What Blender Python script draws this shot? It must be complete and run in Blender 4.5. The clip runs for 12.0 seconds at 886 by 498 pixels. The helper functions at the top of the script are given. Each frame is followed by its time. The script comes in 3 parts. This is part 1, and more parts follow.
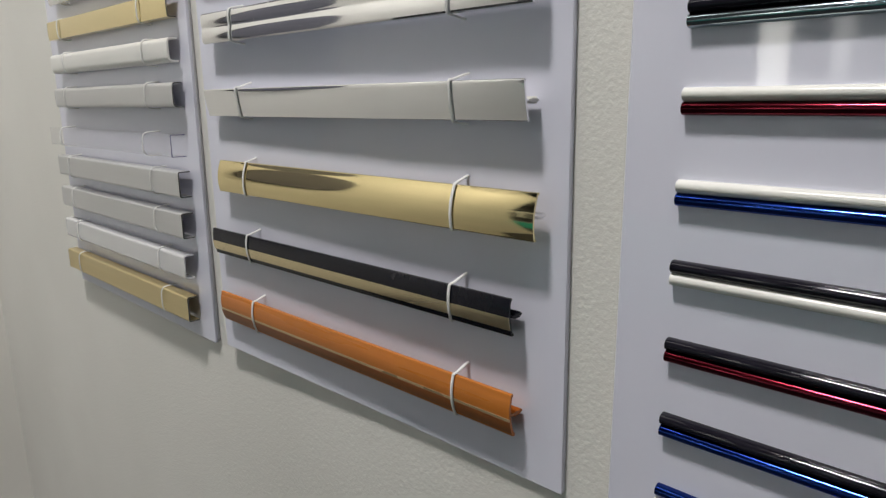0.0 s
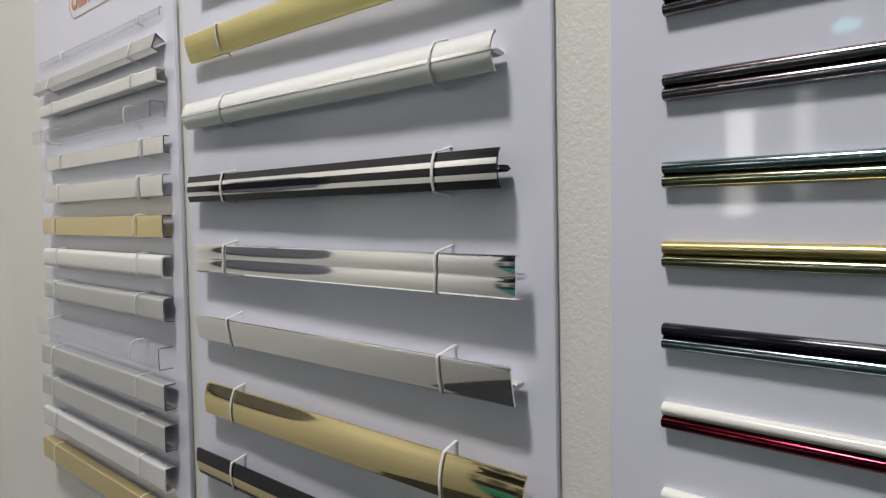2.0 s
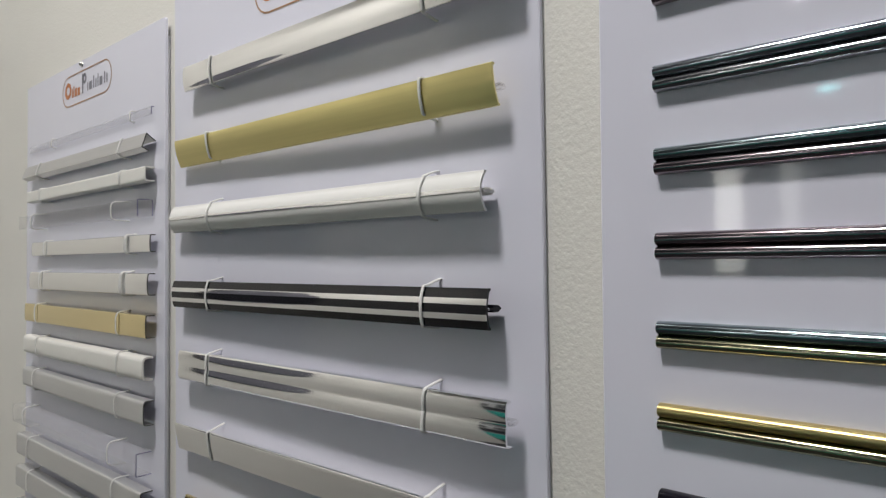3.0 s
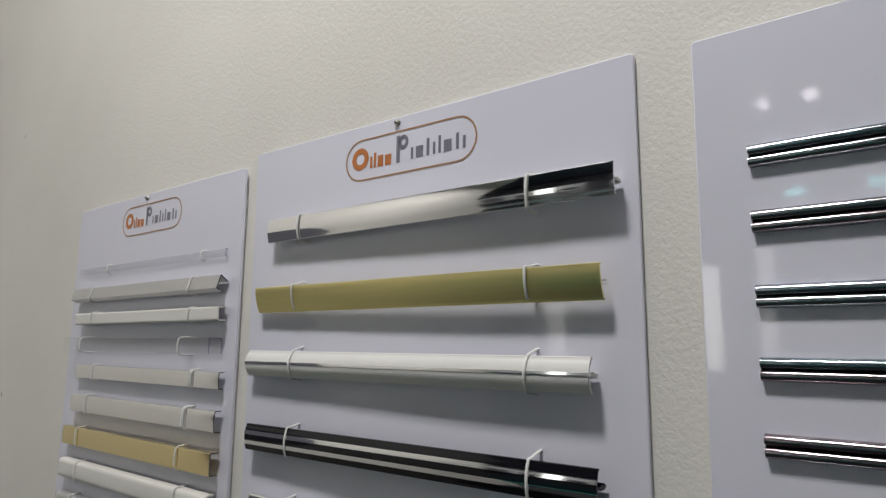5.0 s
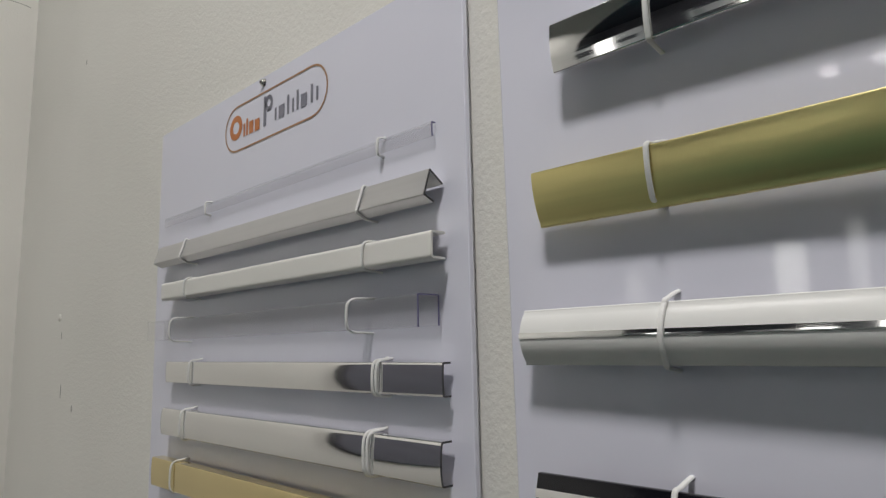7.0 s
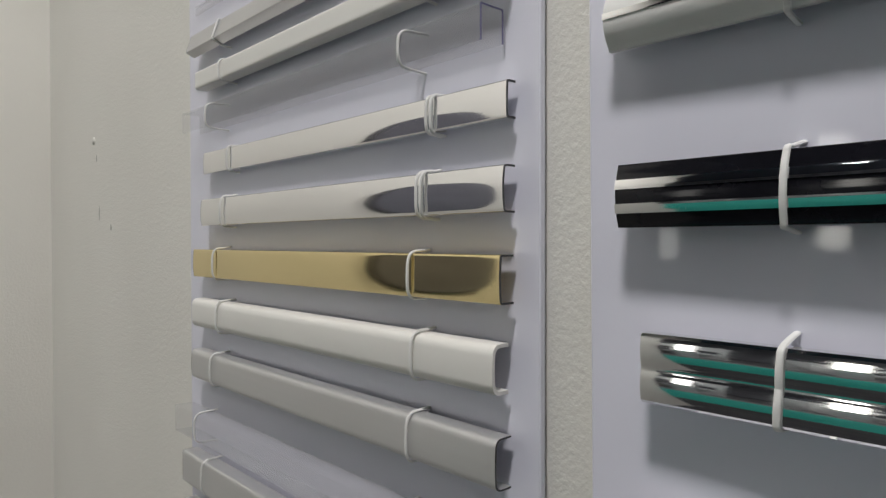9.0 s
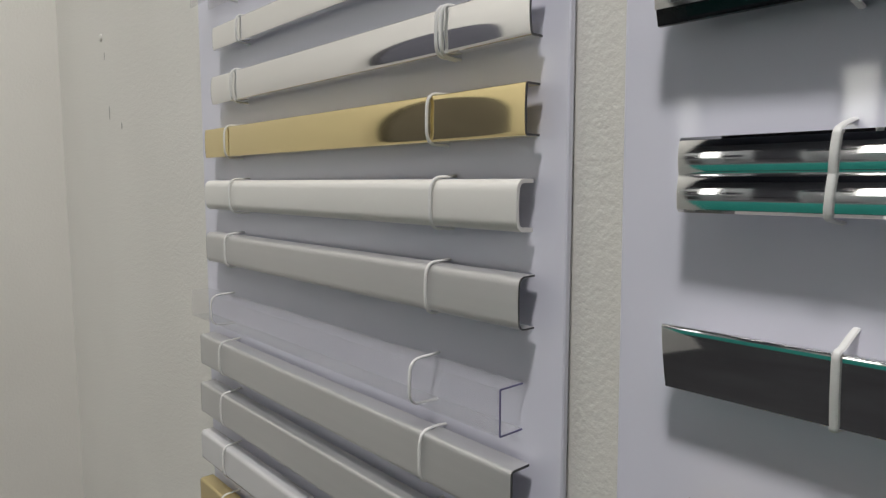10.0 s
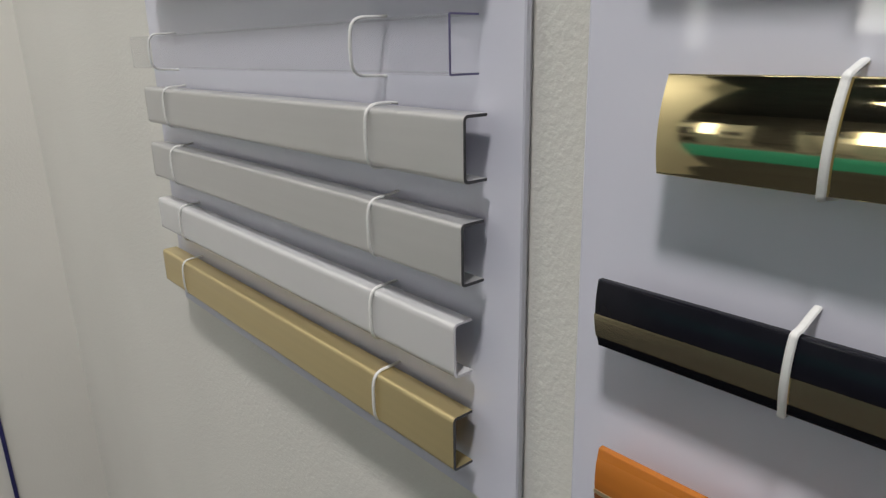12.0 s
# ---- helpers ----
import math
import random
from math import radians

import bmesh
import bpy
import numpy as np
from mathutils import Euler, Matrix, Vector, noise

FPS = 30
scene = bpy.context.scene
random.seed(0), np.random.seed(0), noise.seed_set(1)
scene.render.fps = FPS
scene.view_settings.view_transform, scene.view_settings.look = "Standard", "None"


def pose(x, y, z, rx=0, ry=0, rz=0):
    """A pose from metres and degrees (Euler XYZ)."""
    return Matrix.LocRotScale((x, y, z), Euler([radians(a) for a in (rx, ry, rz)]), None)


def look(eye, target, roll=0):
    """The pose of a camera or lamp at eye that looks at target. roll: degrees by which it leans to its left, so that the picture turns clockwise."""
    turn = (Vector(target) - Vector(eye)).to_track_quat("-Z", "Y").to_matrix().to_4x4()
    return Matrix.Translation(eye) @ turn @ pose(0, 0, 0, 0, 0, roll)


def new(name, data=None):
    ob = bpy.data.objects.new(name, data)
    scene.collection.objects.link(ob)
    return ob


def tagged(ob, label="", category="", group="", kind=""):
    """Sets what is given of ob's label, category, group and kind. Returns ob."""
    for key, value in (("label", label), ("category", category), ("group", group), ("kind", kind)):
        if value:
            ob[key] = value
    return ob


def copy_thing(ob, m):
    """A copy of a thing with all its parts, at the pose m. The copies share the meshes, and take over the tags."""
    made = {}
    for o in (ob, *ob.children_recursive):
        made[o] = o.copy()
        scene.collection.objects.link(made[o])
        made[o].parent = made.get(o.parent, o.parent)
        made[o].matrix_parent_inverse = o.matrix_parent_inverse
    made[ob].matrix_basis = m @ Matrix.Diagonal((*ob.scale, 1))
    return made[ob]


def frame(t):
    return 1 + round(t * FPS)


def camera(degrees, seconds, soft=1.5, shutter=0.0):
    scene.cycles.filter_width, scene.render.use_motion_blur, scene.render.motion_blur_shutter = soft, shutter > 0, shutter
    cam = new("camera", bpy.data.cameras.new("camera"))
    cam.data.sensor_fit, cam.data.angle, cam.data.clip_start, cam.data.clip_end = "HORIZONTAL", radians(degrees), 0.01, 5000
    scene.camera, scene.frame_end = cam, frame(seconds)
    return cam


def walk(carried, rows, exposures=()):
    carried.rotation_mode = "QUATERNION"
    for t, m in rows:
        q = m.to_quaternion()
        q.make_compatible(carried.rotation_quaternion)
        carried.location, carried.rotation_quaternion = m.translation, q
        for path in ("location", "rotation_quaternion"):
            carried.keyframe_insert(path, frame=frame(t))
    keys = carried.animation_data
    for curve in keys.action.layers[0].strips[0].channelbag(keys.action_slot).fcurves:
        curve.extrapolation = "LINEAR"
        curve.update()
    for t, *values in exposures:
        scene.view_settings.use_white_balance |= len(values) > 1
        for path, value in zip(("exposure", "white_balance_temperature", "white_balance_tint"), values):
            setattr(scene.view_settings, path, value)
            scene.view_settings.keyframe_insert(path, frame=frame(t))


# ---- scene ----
cam = camera(68.1, 12.0, soft=1.35)
PATH = [
    (0.0, (-0.3874, -0.7507, 1.4007), (-0.1849, -0.5594, 1.3373), -0.6),
    (0.5, (-0.3961, -0.7594, 1.4296), (-0.1896, -0.5689, 1.3781), -0.7),
    (1.0, (-0.3887, -0.7529, 1.4617), (-0.1793, -0.5626, 1.4219), -0.9),
    (1.5, (-0.3877, -0.7524, 1.4974), (-0.1761, -0.5623, 1.4709), -0.9),
    (2.0, (-0.3886, -0.7471, 1.524), (-0.1754, -0.5574, 1.5087), -0.9),
    (2.5, (-0.3841, -0.741, 1.554), (-0.1697, -0.5521, 1.55), -0.4),
    (3.0, (-0.377, -0.7406, 1.5881), (-0.1611, -0.5536, 1.5943), -0.4),
    (3.2, (-0.3767, -0.7423, 1.6027), (-0.1603, -0.5563, 1.6169), -0.1),
    (4.8, (-0.4597, -0.7297, 1.6674), (-0.2397, -0.5517, 1.7069), 0.5),
    (5.0, (-0.4867, -0.6964, 1.6584), (-0.2667, -0.5193, 1.7013), 0.7),
    (5.2, (-0.4787, -0.6346, 1.6497), (-0.2591, -0.4574, 1.6957), 1.2),
    (5.3, (-0.4740, -0.5950, 1.6470), (1.083, 0.617, 1.976), 0.6),
    (5.5, (-0.4236, -0.5167, 1.6371), (-0.2029, -0.342, 1.6863), 0.0),
    (5.8, (-0.3475, -0.4065, 1.6550), (1.131, 0.891, 2.009), -0.7),
    (6.0, (-0.3127, -0.3536, 1.6627), (-0.108, -0.1609, 1.7141), -1.1),
    (6.5, (-0.3096, -0.2773, 1.6549), (-0.1093, -0.0806, 1.7084), -1.4),
    (7.0, (-0.2986, -0.2454, 1.6357), (-0.0984, -0.0459, 1.6774), -1.3),
    (7.2, (-0.2947, -0.2361, 1.6284), (-0.0953, -0.035, 1.6664), -0.8),
    (8.8, (-0.284, -0.2023, 1.5431), (-0.0901, 0.0077, 1.5449), -0.1),
    (9.0, (-0.2846, -0.2004, 1.5353), (-0.091, 0.0097, 1.5321), -0.1),
    (9.5, (-0.2814, -0.197, 1.507), (-0.0903, 0.0147, 1.4914), 0.2),
    (10.0, (-0.2784, -0.187, 1.4754), (-0.0901, 0.026, 1.4466), -0.0),
    (10.5, (-0.2641, -0.1807, 1.4383), (-0.0787, 0.0323, 1.3956), 0.4),
    (11.0, (-0.2503, -0.1867, 1.4079), (-0.0667, 0.0253, 1.3529), -0.4),
    (11.5, (-0.239, -0.1826, 1.3767), (-0.0567, 0.0273, 1.3103), -1.0),
    (12.0, (-0.2313, -0.1767, 1.3459), (-0.0513, 0.029, 1.2627), -1.0),
]
walk(cam, [(t, look(eye, target, roll)) for t, eye, target, roll in PATH],
     exposures=((0, 0.07), (1.5, -0.03), (3.0, -0.27), (4.8, -0.58), (6.0, -0.64), (7.2, -0.58), (9.0, -0.32), (10.5, -0.16), (12.0, 0.03)))

# ---- world and light: a trade-fair hall; arm spots over the booth wall, added fill lamps ----
world = bpy.data.worlds.new("hall_air")
scene.world = world
world.use_nodes = True
world.node_tree.nodes["Background"].inputs[0].default_value = (0.85, 0.92, 1.0, 1)
world.node_tree.nodes["Background"].inputs[1].default_value = 0.02
CORNER = 1.20
SPOT_Y = (-1.22, -0.34, 0.50)
SPOT_X, SPOT_Z = -0.81, 3.32
SPOT_LONG = (0.60, 0.24, 0.60)
SPOT_WATTS = (4.2, 37.0, 2.8)
SPOT_TINT = (1.0, 0.968, 0.945)
HALL_FILL_WATTS = 90.0


def area_lamp(name, m, sx, sy, watts, colour, spread=180):
    data = bpy.data.lights.new(name, "AREA")
    data.shape, data.size, data.size_y = "RECTANGLE", sx, sy
    data.energy, data.color, data.spread = watts, colour, radians(spread)
    ob = new(name, data)
    ob.matrix_world = m
    return ob


for y, long, watts in zip(SPOT_Y, SPOT_LONG, SPOT_WATTS):
    area_lamp("spot_and_fill_light", look((SPOT_X, y, SPOT_Z), (-0.02, y + 0.02, 1.45)), long, 0.20, watts, SPOT_TINT)
# Added fill without a fixture, brightens the side wall for the mirror faces
area_lamp("spot_and_fill_light", look((-1.85, CORNER - 0.80, SPOT_Z), (-1.60, CORNER, 1.45)), 0.10, 0.08, 8.8, SPOT_TINT, 92)
# Unseen lamps added to brighten the hall that the mirror samples reflect
for y in (-4.0, 1.5, 7.0):
    area_lamp("hall_fill", look((-6.6, y, 6.9), (-8.6, y, 0.0)), 0.35, 1.3, HALL_FILL_WATTS, (1.0, 0.97, 0.99), 130)

# ---- materials ----


class Mat:
    """A node material with short helpers."""

    def __init__(self, name, colour, rough=0.5, metal=0.0, **more):
        self.m = bpy.data.materials.new(name)
        self.m.use_nodes = True
        self.n, self.l = self.m.node_tree.nodes, self.m.node_tree.links
        self.b = self.n["Principled BSDF"]
        self.b.inputs["Base Color"].default_value = (*colour, 1)
        self.b.inputs["Roughness"].default_value = rough
        self.b.inputs["Metallic"].default_value = metal
        for key, value in more.items():
            self.b.inputs[key.replace("_", " ")].default_value = value

    def noise(self, scale, detail=3.0, stretch=(1, 1, 1)):
        c = self.n.new("ShaderNodeTexCoord")
        s = self.n.new("ShaderNodeMapping")
        s.inputs["Scale"].default_value = stretch
        t = self.n.new("ShaderNodeTexNoise")
        t.inputs["Scale"].default_value, t.inputs["Detail"].default_value = scale, detail
        self.l.new(c.outputs["Object"], s.inputs[0])
        self.l.new(s.outputs[0], t.inputs["Vector"])
        return t.outputs["Fac"]

    def span(self, fac, a, b, lo=0.3, hi=0.7):
        r = self.n.new("ShaderNodeMapRange")
        r.inputs["From Min"].default_value, r.inputs["From Max"].default_value = lo, hi
        r.inputs["To Min"].default_value, r.inputs["To Max"].default_value = a, b
        self.l.new(fac, r.inputs["Value"])
        return r.outputs[0]

    def blend(self, fac, a, b):
        x = self.n.new("ShaderNodeMix")
        x.data_type = "RGBA"
        x.inputs["A"].default_value, x.inputs["B"].default_value = (*a, 1), (*b, 1)
        self.l.new(fac, x.inputs["Factor"])
        self.l.new(x.outputs["Result"], self.b.inputs["Base Color"])
        return self

    def rough(self, fac, a, b):
        self.l.new(self.span(fac, a, b), self.b.inputs["Roughness"])
        return self

    def bump(self, fac, strength, distance):
        p = self.n.new("ShaderNodeBump")
        p.inputs["Strength"].default_value, p.inputs["Distance"].default_value = strength, distance
        if self.b.inputs["Normal"].links:
            self.l.new(self.b.inputs["Normal"].links[0].from_socket, p.inputs["Normal"])
        self.l.new(fac, p.inputs["Height"])
        self.l.new(p.outputs[0], self.b.inputs["Normal"])
        return self


def plain(name, colour, rough, metal=0.0, wear=0.08, grain=60, stretch=(1, 1, 1), relief=0.0, **more):
    m = Mat(name, colour, rough, metal, **more)
    if not wear:
        return m.m
    fac = m.noise(grain, 4, stretch)
    m.blend(m.span(fac, 0, 1), tuple(c * (1 - wear) for c in colour), tuple(min(1, c * (1 + wear)) for c in colour))
    m.rough(m.noise(grain * 0.3, 3, stretch), max(0, rough * 0.85), rough * 1.15)
    if relief:
        m.bump(m.noise(grain * 3, 3, stretch), 0.4, relief)
    return m.m


def wall_paint():
    m = Mat("wall_paint", (0.74, 0.73, 0.685), 0.55)
    m.blend(m.span(m.noise(2.5, 5), 0, 1, 0.35, 0.7), (0.80, 0.785, 0.735), (0.745, 0.73, 0.68))
    m.bump(m.noise(460, 5), 0.22, 0.0012)
    m.bump(m.noise(210, 3), 0.30, 0.0016)
    return m.m


def panel_plastic():
    m = Mat("panel_plastic", (0.74, 0.76, 0.83), 0.08)
    m.blend(m.span(m.noise(4, 4), 0, 1), (0.735, 0.738, 0.843), (0.758, 0.762, 0.858))
    m.rough(m.noise(11, 5), 0.035, 0.07)
    m.bump(m.noise(7, 2), 0.02, 0.002)
    return m.m


WALL = wall_paint()
PANEL = panel_plastic()
BACKING = plain("backing_board", (0.74, 0.745, 0.79), 0.35, wear=0.03)
TIE = plain("tie_nylon", (0.82, 0.82, 0.80), 0.38, wear=0.03, grain=800)
CHROME = plain("chrome_foil", (0.87, 0.87, 0.87), 0.05, 1.0, wear=0.02, grain=8, stretch=(1, 0.2, 1))
GOLD_MIRROR = plain("gold_foil", (0.82, 0.69, 0.38), 0.06, 1.0, wear=0.03, grain=8, stretch=(1, 0.2, 1))
GOLD_SATIN = plain("gold_satin", (0.76, 0.67, 0.31), 0.34, 1.0, wear=0.04, grain=200, stretch=(1, 0.02, 1))
GOLD_BAND = plain("gold_band", (0.82, 0.70, 0.44), 0.26, 1.0, wear=0.03, grain=8, stretch=(1, 0.2, 1))
GOLD_MATT = plain("gold_matt", (0.69, 0.57, 0.31), 0.40, 0.8, wear=0.018, grain=200, stretch=(1, 0.02, 1))
SILVER = plain("silver_satin", (0.69, 0.69, 0.69), 0.44, 0.8, wear=0.012, grain=220, stretch=(1, 0.02, 1))
STEEL = plain("brushed_steel", (0.60, 0.60, 0.61), 0.40, 0.9, wear=0.02, grain=300, stretch=(1, 0.01, 1))
WHITE = plain("white_pvc", (0.80, 0.79, 0.75), 0.30, wear=0.0)
WHITE_GLOSS = plain("white_gloss", (0.82, 0.82, 0.80), 0.16, wear=0.0)
PEARL = plain("pearl_white", (0.76, 0.76, 0.77), 0.24, 0.35, wear=0.0)
BLACK = plain("black_gloss", (0.008, 0.008, 0.011), 0.08, wear=0.2, Specular_IOR_Level=0.35)
BLACK_PVC = plain("black_pvc", (0.009, 0.009, 0.014), 0.12, wear=0.2, Specular_IOR_Level=0.3)
ORANGE = plain("orange_brown_pvc", (0.52, 0.17, 0.025), 0.30, wear=0.12, grain=90, stretch=(1, 0.05, 1))
# ORANGE about a third darker, laid over the edging's lower face
RUST_LOWER = plain("rust_brown_lower", (0.34, 0.115, 0.03), 0.32, wear=0.12, grain=90, stretch=(1, 0.05, 1))
CREAM = plain("cream_gold", (0.62, 0.50, 0.30), 0.3, 0.4, wear=0.04)
DARK_EDGE = plain("dark_cut_edge", (0.05, 0.05, 0.055), 0.4)
LOGO_ORANGE = plain("print_orange", (0.55, 0.19, 0.055), 0.4, wear=0.05)
LOGO_GREY = plain("print_grey", (0.20, 0.20, 0.25), 0.4, wear=0.05)
LOGO_LINE = plain("print_brown_line", (0.40, 0.22, 0.11), 0.4, wear=0.05)
SCREW = plain("screw_nickel", (0.6, 0.58, 0.55), 0.25, 1.0)
CABLE = plain("cable_blue", (0.02, 0.02, 0.10), 0.4)
BOARD = plain("board_grey", (0.15, 0.15, 0.175), 0.3, wear=0.1, grain=6)
DARK = plain("dark_grey_paint", (0.08, 0.08, 0.09), 0.6, wear=0.2, grain=3)
CEILING = plain("ceiling_navy", (0.15, 0.155, 0.20), 0.7, wear=0.2, grain=2)
HALL_FLOOR = plain("hall_floor", (0.16, 0.16, 0.16), 0.6, wear=0.25, grain=3)
FLOOR = plain("dark_floor", (0.018, 0.018, 0.021), 0.7, wear=0.25, grain=5)
TEAL = plain("teal_carpet", (0.010, 0.31, 0.245), 0.9, wear=0.2, grain=30)
BOOTH = plain("booth_white", (0.78, 0.78, 0.76), 0.6, wear=0.1, grain=3)
HALL = plain("hall_grey", (0.42, 0.42, 0.45), 0.7, wear=0.2, grain=2)


def clear_plastic():
    m = Mat("clear_plastic", (0.42, 0.42, 0.45), 0.06)
    m.b.inputs["Transmission Weight"].default_value = 0.0
    m.b.inputs["Alpha"].default_value = 0.12
    m.rough(m.noise(20, 3), 0.05, 0.12)
    return m.m


CLEAR = clear_plastic()
CLEAR_EDGE = plain("clear_cut_edge", (0.14, 0.13, 0.26), 0.3)


def metal_bar(name, colour):
    return plain(name, tuple(min(1, c) for c in colour), 0.14, 1.0, wear=0.05, grain=40, stretch=(1, 0.05, 1))


def lamp_glow(name, colour, strength):
    m = Mat(name, (0.9, 0.9, 0.9))
    m.b.inputs["Emission Color"].default_value = (*colour, 1)
    m.b.inputs["Emission Strength"].default_value = strength
    return m.m


# ---- building helpers ----


def empty(name, m=None):
    ob = new(name)
    if m is not None:
        ob.matrix_world = m
    return ob


def finish(bm, angle=32):
    bmesh.ops.recalc_face_normals(bm, faces=bm.faces)
    for f in bm.faces:
        f.smooth = f.calc_area() < 0.02
    for e in bm.edges:
        if len(e.link_faces) != 2 or e.calc_face_angle(0) > radians(angle):
            e.smooth = False
    return bm


def part(name, bm, material, parent=None, label="", at=None, angle=32):
    finish(bm, angle)
    mesh = bpy.data.meshes.new(name)
    bm.to_mesh(mesh)
    bm.free()
    mesh.materials.append(material)
    ob = new(name, mesh)
    if parent is not None:
        ob.parent = parent
    if at is not None:
        ob.matrix_basis = at
    if label:
        tagged(ob, label)
    return ob


def box(x0, x1, y0, y1, z0, z1, bevel=0.0, segments=2):
    bm = bmesh.new()
    bmesh.ops.create_cube(bm, size=1, matrix=Matrix.Translation(((x0 + x1) / 2, (y0 + y1) / 2, (z0 + z1) / 2)) @ Matrix.Diagonal((abs(x1 - x0), abs(y1 - y0), abs(z1 - z0), 1)))
    if bevel:
        bmesh.ops.bevel(bm, geom=list(bm.edges), offset=bevel, segments=segments, affect="EDGES", profile=0.5)
    return bm


def offset_line(line, t):
    """A polyline of (depth, height), moved by t to the right of its course."""
    out = []
    for i, p in enumerate(line):
        a = Vector(line[max(0, i - 1)])
        b = Vector(line[min(len(line) - 1, i + 1)])
        p = Vector(p)
        d1 = (p - a).normalized() if i else (b - p).normalized()
        d2 = (b - p).normalized() if i < len(line) - 1 else d1
        n = Vector((d1.y, -d1.x)) + Vector((d2.y, -d2.x))
        n.normalize()
        k = max(0.5, n.dot(Vector((d1.y, -d1.x))))
        out.append(tuple(p + n * (t / k)))
    return out


def arc(z0, d0, z1, d1, bulge, n=12):
    """From (d0, z0) to (d1, z1), bulging outwards."""
    pts = []
    for i in range(n + 1):
        s = i / n
        pts.append((d0 + (d1 - d0) * s + bulge * (1 - (2 * s - 1) ** 2), z0 + (z1 - z0) * s))
    return pts


def rounded(line, r, n=4):
    """Round the inner corners of a polyline."""
    out = [line[0]]
    for a, p, b in zip(line, line[1:], line[2:]):
        a, p, b = Vector(a), Vector(p), Vector(b)
        k = min(r, (a - p).length * 0.49, (b - p).length * 0.49)
        u, v = p + (a - p).normalized() * k, p + (b - p).normalized() * k
        for i in range(n + 1):
            s = i / n
            out.append(tuple(u * (1 - s) ** 2 + p * 2 * s * (1 - s) + v * s * s))
    out.append(line[-1])
    return out


def shell(line, thick, y0, y1, flare=0.0, seed=0):
    """A thin profile: the outline of (depth, height) from top to bottom with a wall thickness, drawn along y. Depth goes to -x."""
    inner = offset_line(line, thick)
    length = y1 - y0
    bm = bmesh.new()
    rings = []
    for s in (0, 0.01, 0.022, 0.04, 0.07, 0.12, 0.2, 0.3, 0.4, 0.5, 0.6, 0.7, 0.8, 0.88, 0.93, 0.96, 0.978, 0.99, 1):
        y = y0 + length * s
        end = min(s, 1 - s) * length
        dd = 0.00003 * noise.noise((s * 3.1, seed * 1.7, 0)) - flare * max(0, 1 - end / 0.022) ** 2
        dz = 0.00006 * noise.noise((s * 2.3, seed * 1.7, 5))
        tops = [bm.verts.new((-(d + dd), y, z + dz)) for d, z in line]
        backs = [bm.verts.new((-(d + dd), y, z + dz)) for d, z in inner]
        rings.append((tops, backs))
    n = len(line)
    for (t0, b0), (t1, b1) in zip(rings, rings[1:]):
        for i in range(n - 1):
            bm.faces.new((t0[i], t0[i + 1], t1[i + 1], t1[i]))
            bm.faces.new((b0[i + 1], b0[i], b1[i], b1[i + 1]))
        bm.faces.new((t0[0], t1[0], b1[0], b0[0]))
        bm.faces.new((t1[n - 1], t0[n - 1], b0[n - 1], b1[n - 1]))
    for t, b in (rings[0], rings[-1]):
        for i in range(n - 1):
            bm.faces.new((t[i], b[i], b[i + 1], t[i + 1]))
    return bm


def tube(points, ry, rn, y):
    """A band of oval section along a polyline of (depth, height, shift in y)."""
    bm = bmesh.new()
    rings, k = [], 8
    for i, p in enumerate(points):
        a, b = points[max(0, i - 1)], points[min(len(points) - 1, i + 1)]
        t = Vector((b[0] - a[0], b[1] - a[1])).normalized()
        nrm = Vector((t.y, -t.x))
        ring = []
        for j in range(k):
            w = 2 * math.pi * j / k
            q = nrm * (rn * math.sin(w))
            ring.append(bm.verts.new((-(p[0] + q.x), y + p[2] + ry * math.cos(w), p[1] + q.y)))
        rings.append(ring)
    for r0, r1 in zip(rings, rings[1:]):
        for j in range(k):
            bm.faces.new((r0[j], r0[(j + 1) % k], r1[(j + 1) % k], r1[j]))
    bm.faces.new(rings[0])
    bm.faces.new(list(reversed(rings[-1])))
    return bm


# ---- the booth: walls, floor, hall ----
TOP = 1.90
W0 = 0.0085


def setting(name, bm, material, label, category):
    return tagged(part(name, bm, material), label, category, kind="structure")


setting("wall_booth", box(W0, W0 + 0.08, -3.2, CORNER + 0.08, 0, 3.3), WALL, "off-white painted booth wall with rolled texture", "wall")
setting("wall_side", box(W0 - 2.36, W0, CORNER, CORNER + 0.08, 0, 4.2), WALL, "off-white painted side wall of the booth", "wall")
setting("floor", box(-3.55, W0, -14, 14, -0.05, 0.0), FLOOR, "dark grey floor of the booth", "floor")
setting("floor_aisle", box(-7.0, -3.55, -14, 14, -0.05, -0.002), TEAL, "teal carpet of the hall aisle", "carpet")
setting("floor_hall", box(-20, -7.0, -14, 14, -0.05, -0.004), HALL_FLOOR, "grey concrete floor of the hall", "floor")
setting("ceiling", box(-20, 4, -14, 14, 7.5, 7.6), CEILING, "dark navy-grey hall ceiling", "ceiling")
setting("wall_hall_far", box(-20.1, -20, -14, 14, 0, 7.5), HALL, "dark grey far wall of the hall", "wall")
setting("wall_hall_end", box(-20, 4, 14, 14.1, 0, 7.5), HALL, "dark grey end wall of the hall", "wall")
setting("wall_hall_start", box(-20, 4, -14.1, -14, 0, 7.5), HALL, "dark grey end wall of the hall", "wall")
setting("wall_hall_back", box(4, 4.1, -14, 14, 0, 7.5), HALL, "dark grey wall behind the booth", "wall")

# ---- what the mirror-bright samples show of the hall ----
GLOW_LAMP = lamp_glow("lamp_glow", (1.0, 0.97, 1.0), 24.0)
GLOW_BOX = lamp_glow("light_box_glow", (1.0, 0.97, 0.90), 7.5)
GLOW_FAINT = lamp_glow("faint_box_glow", (1.0, 0.97, 0.92), 3.5)
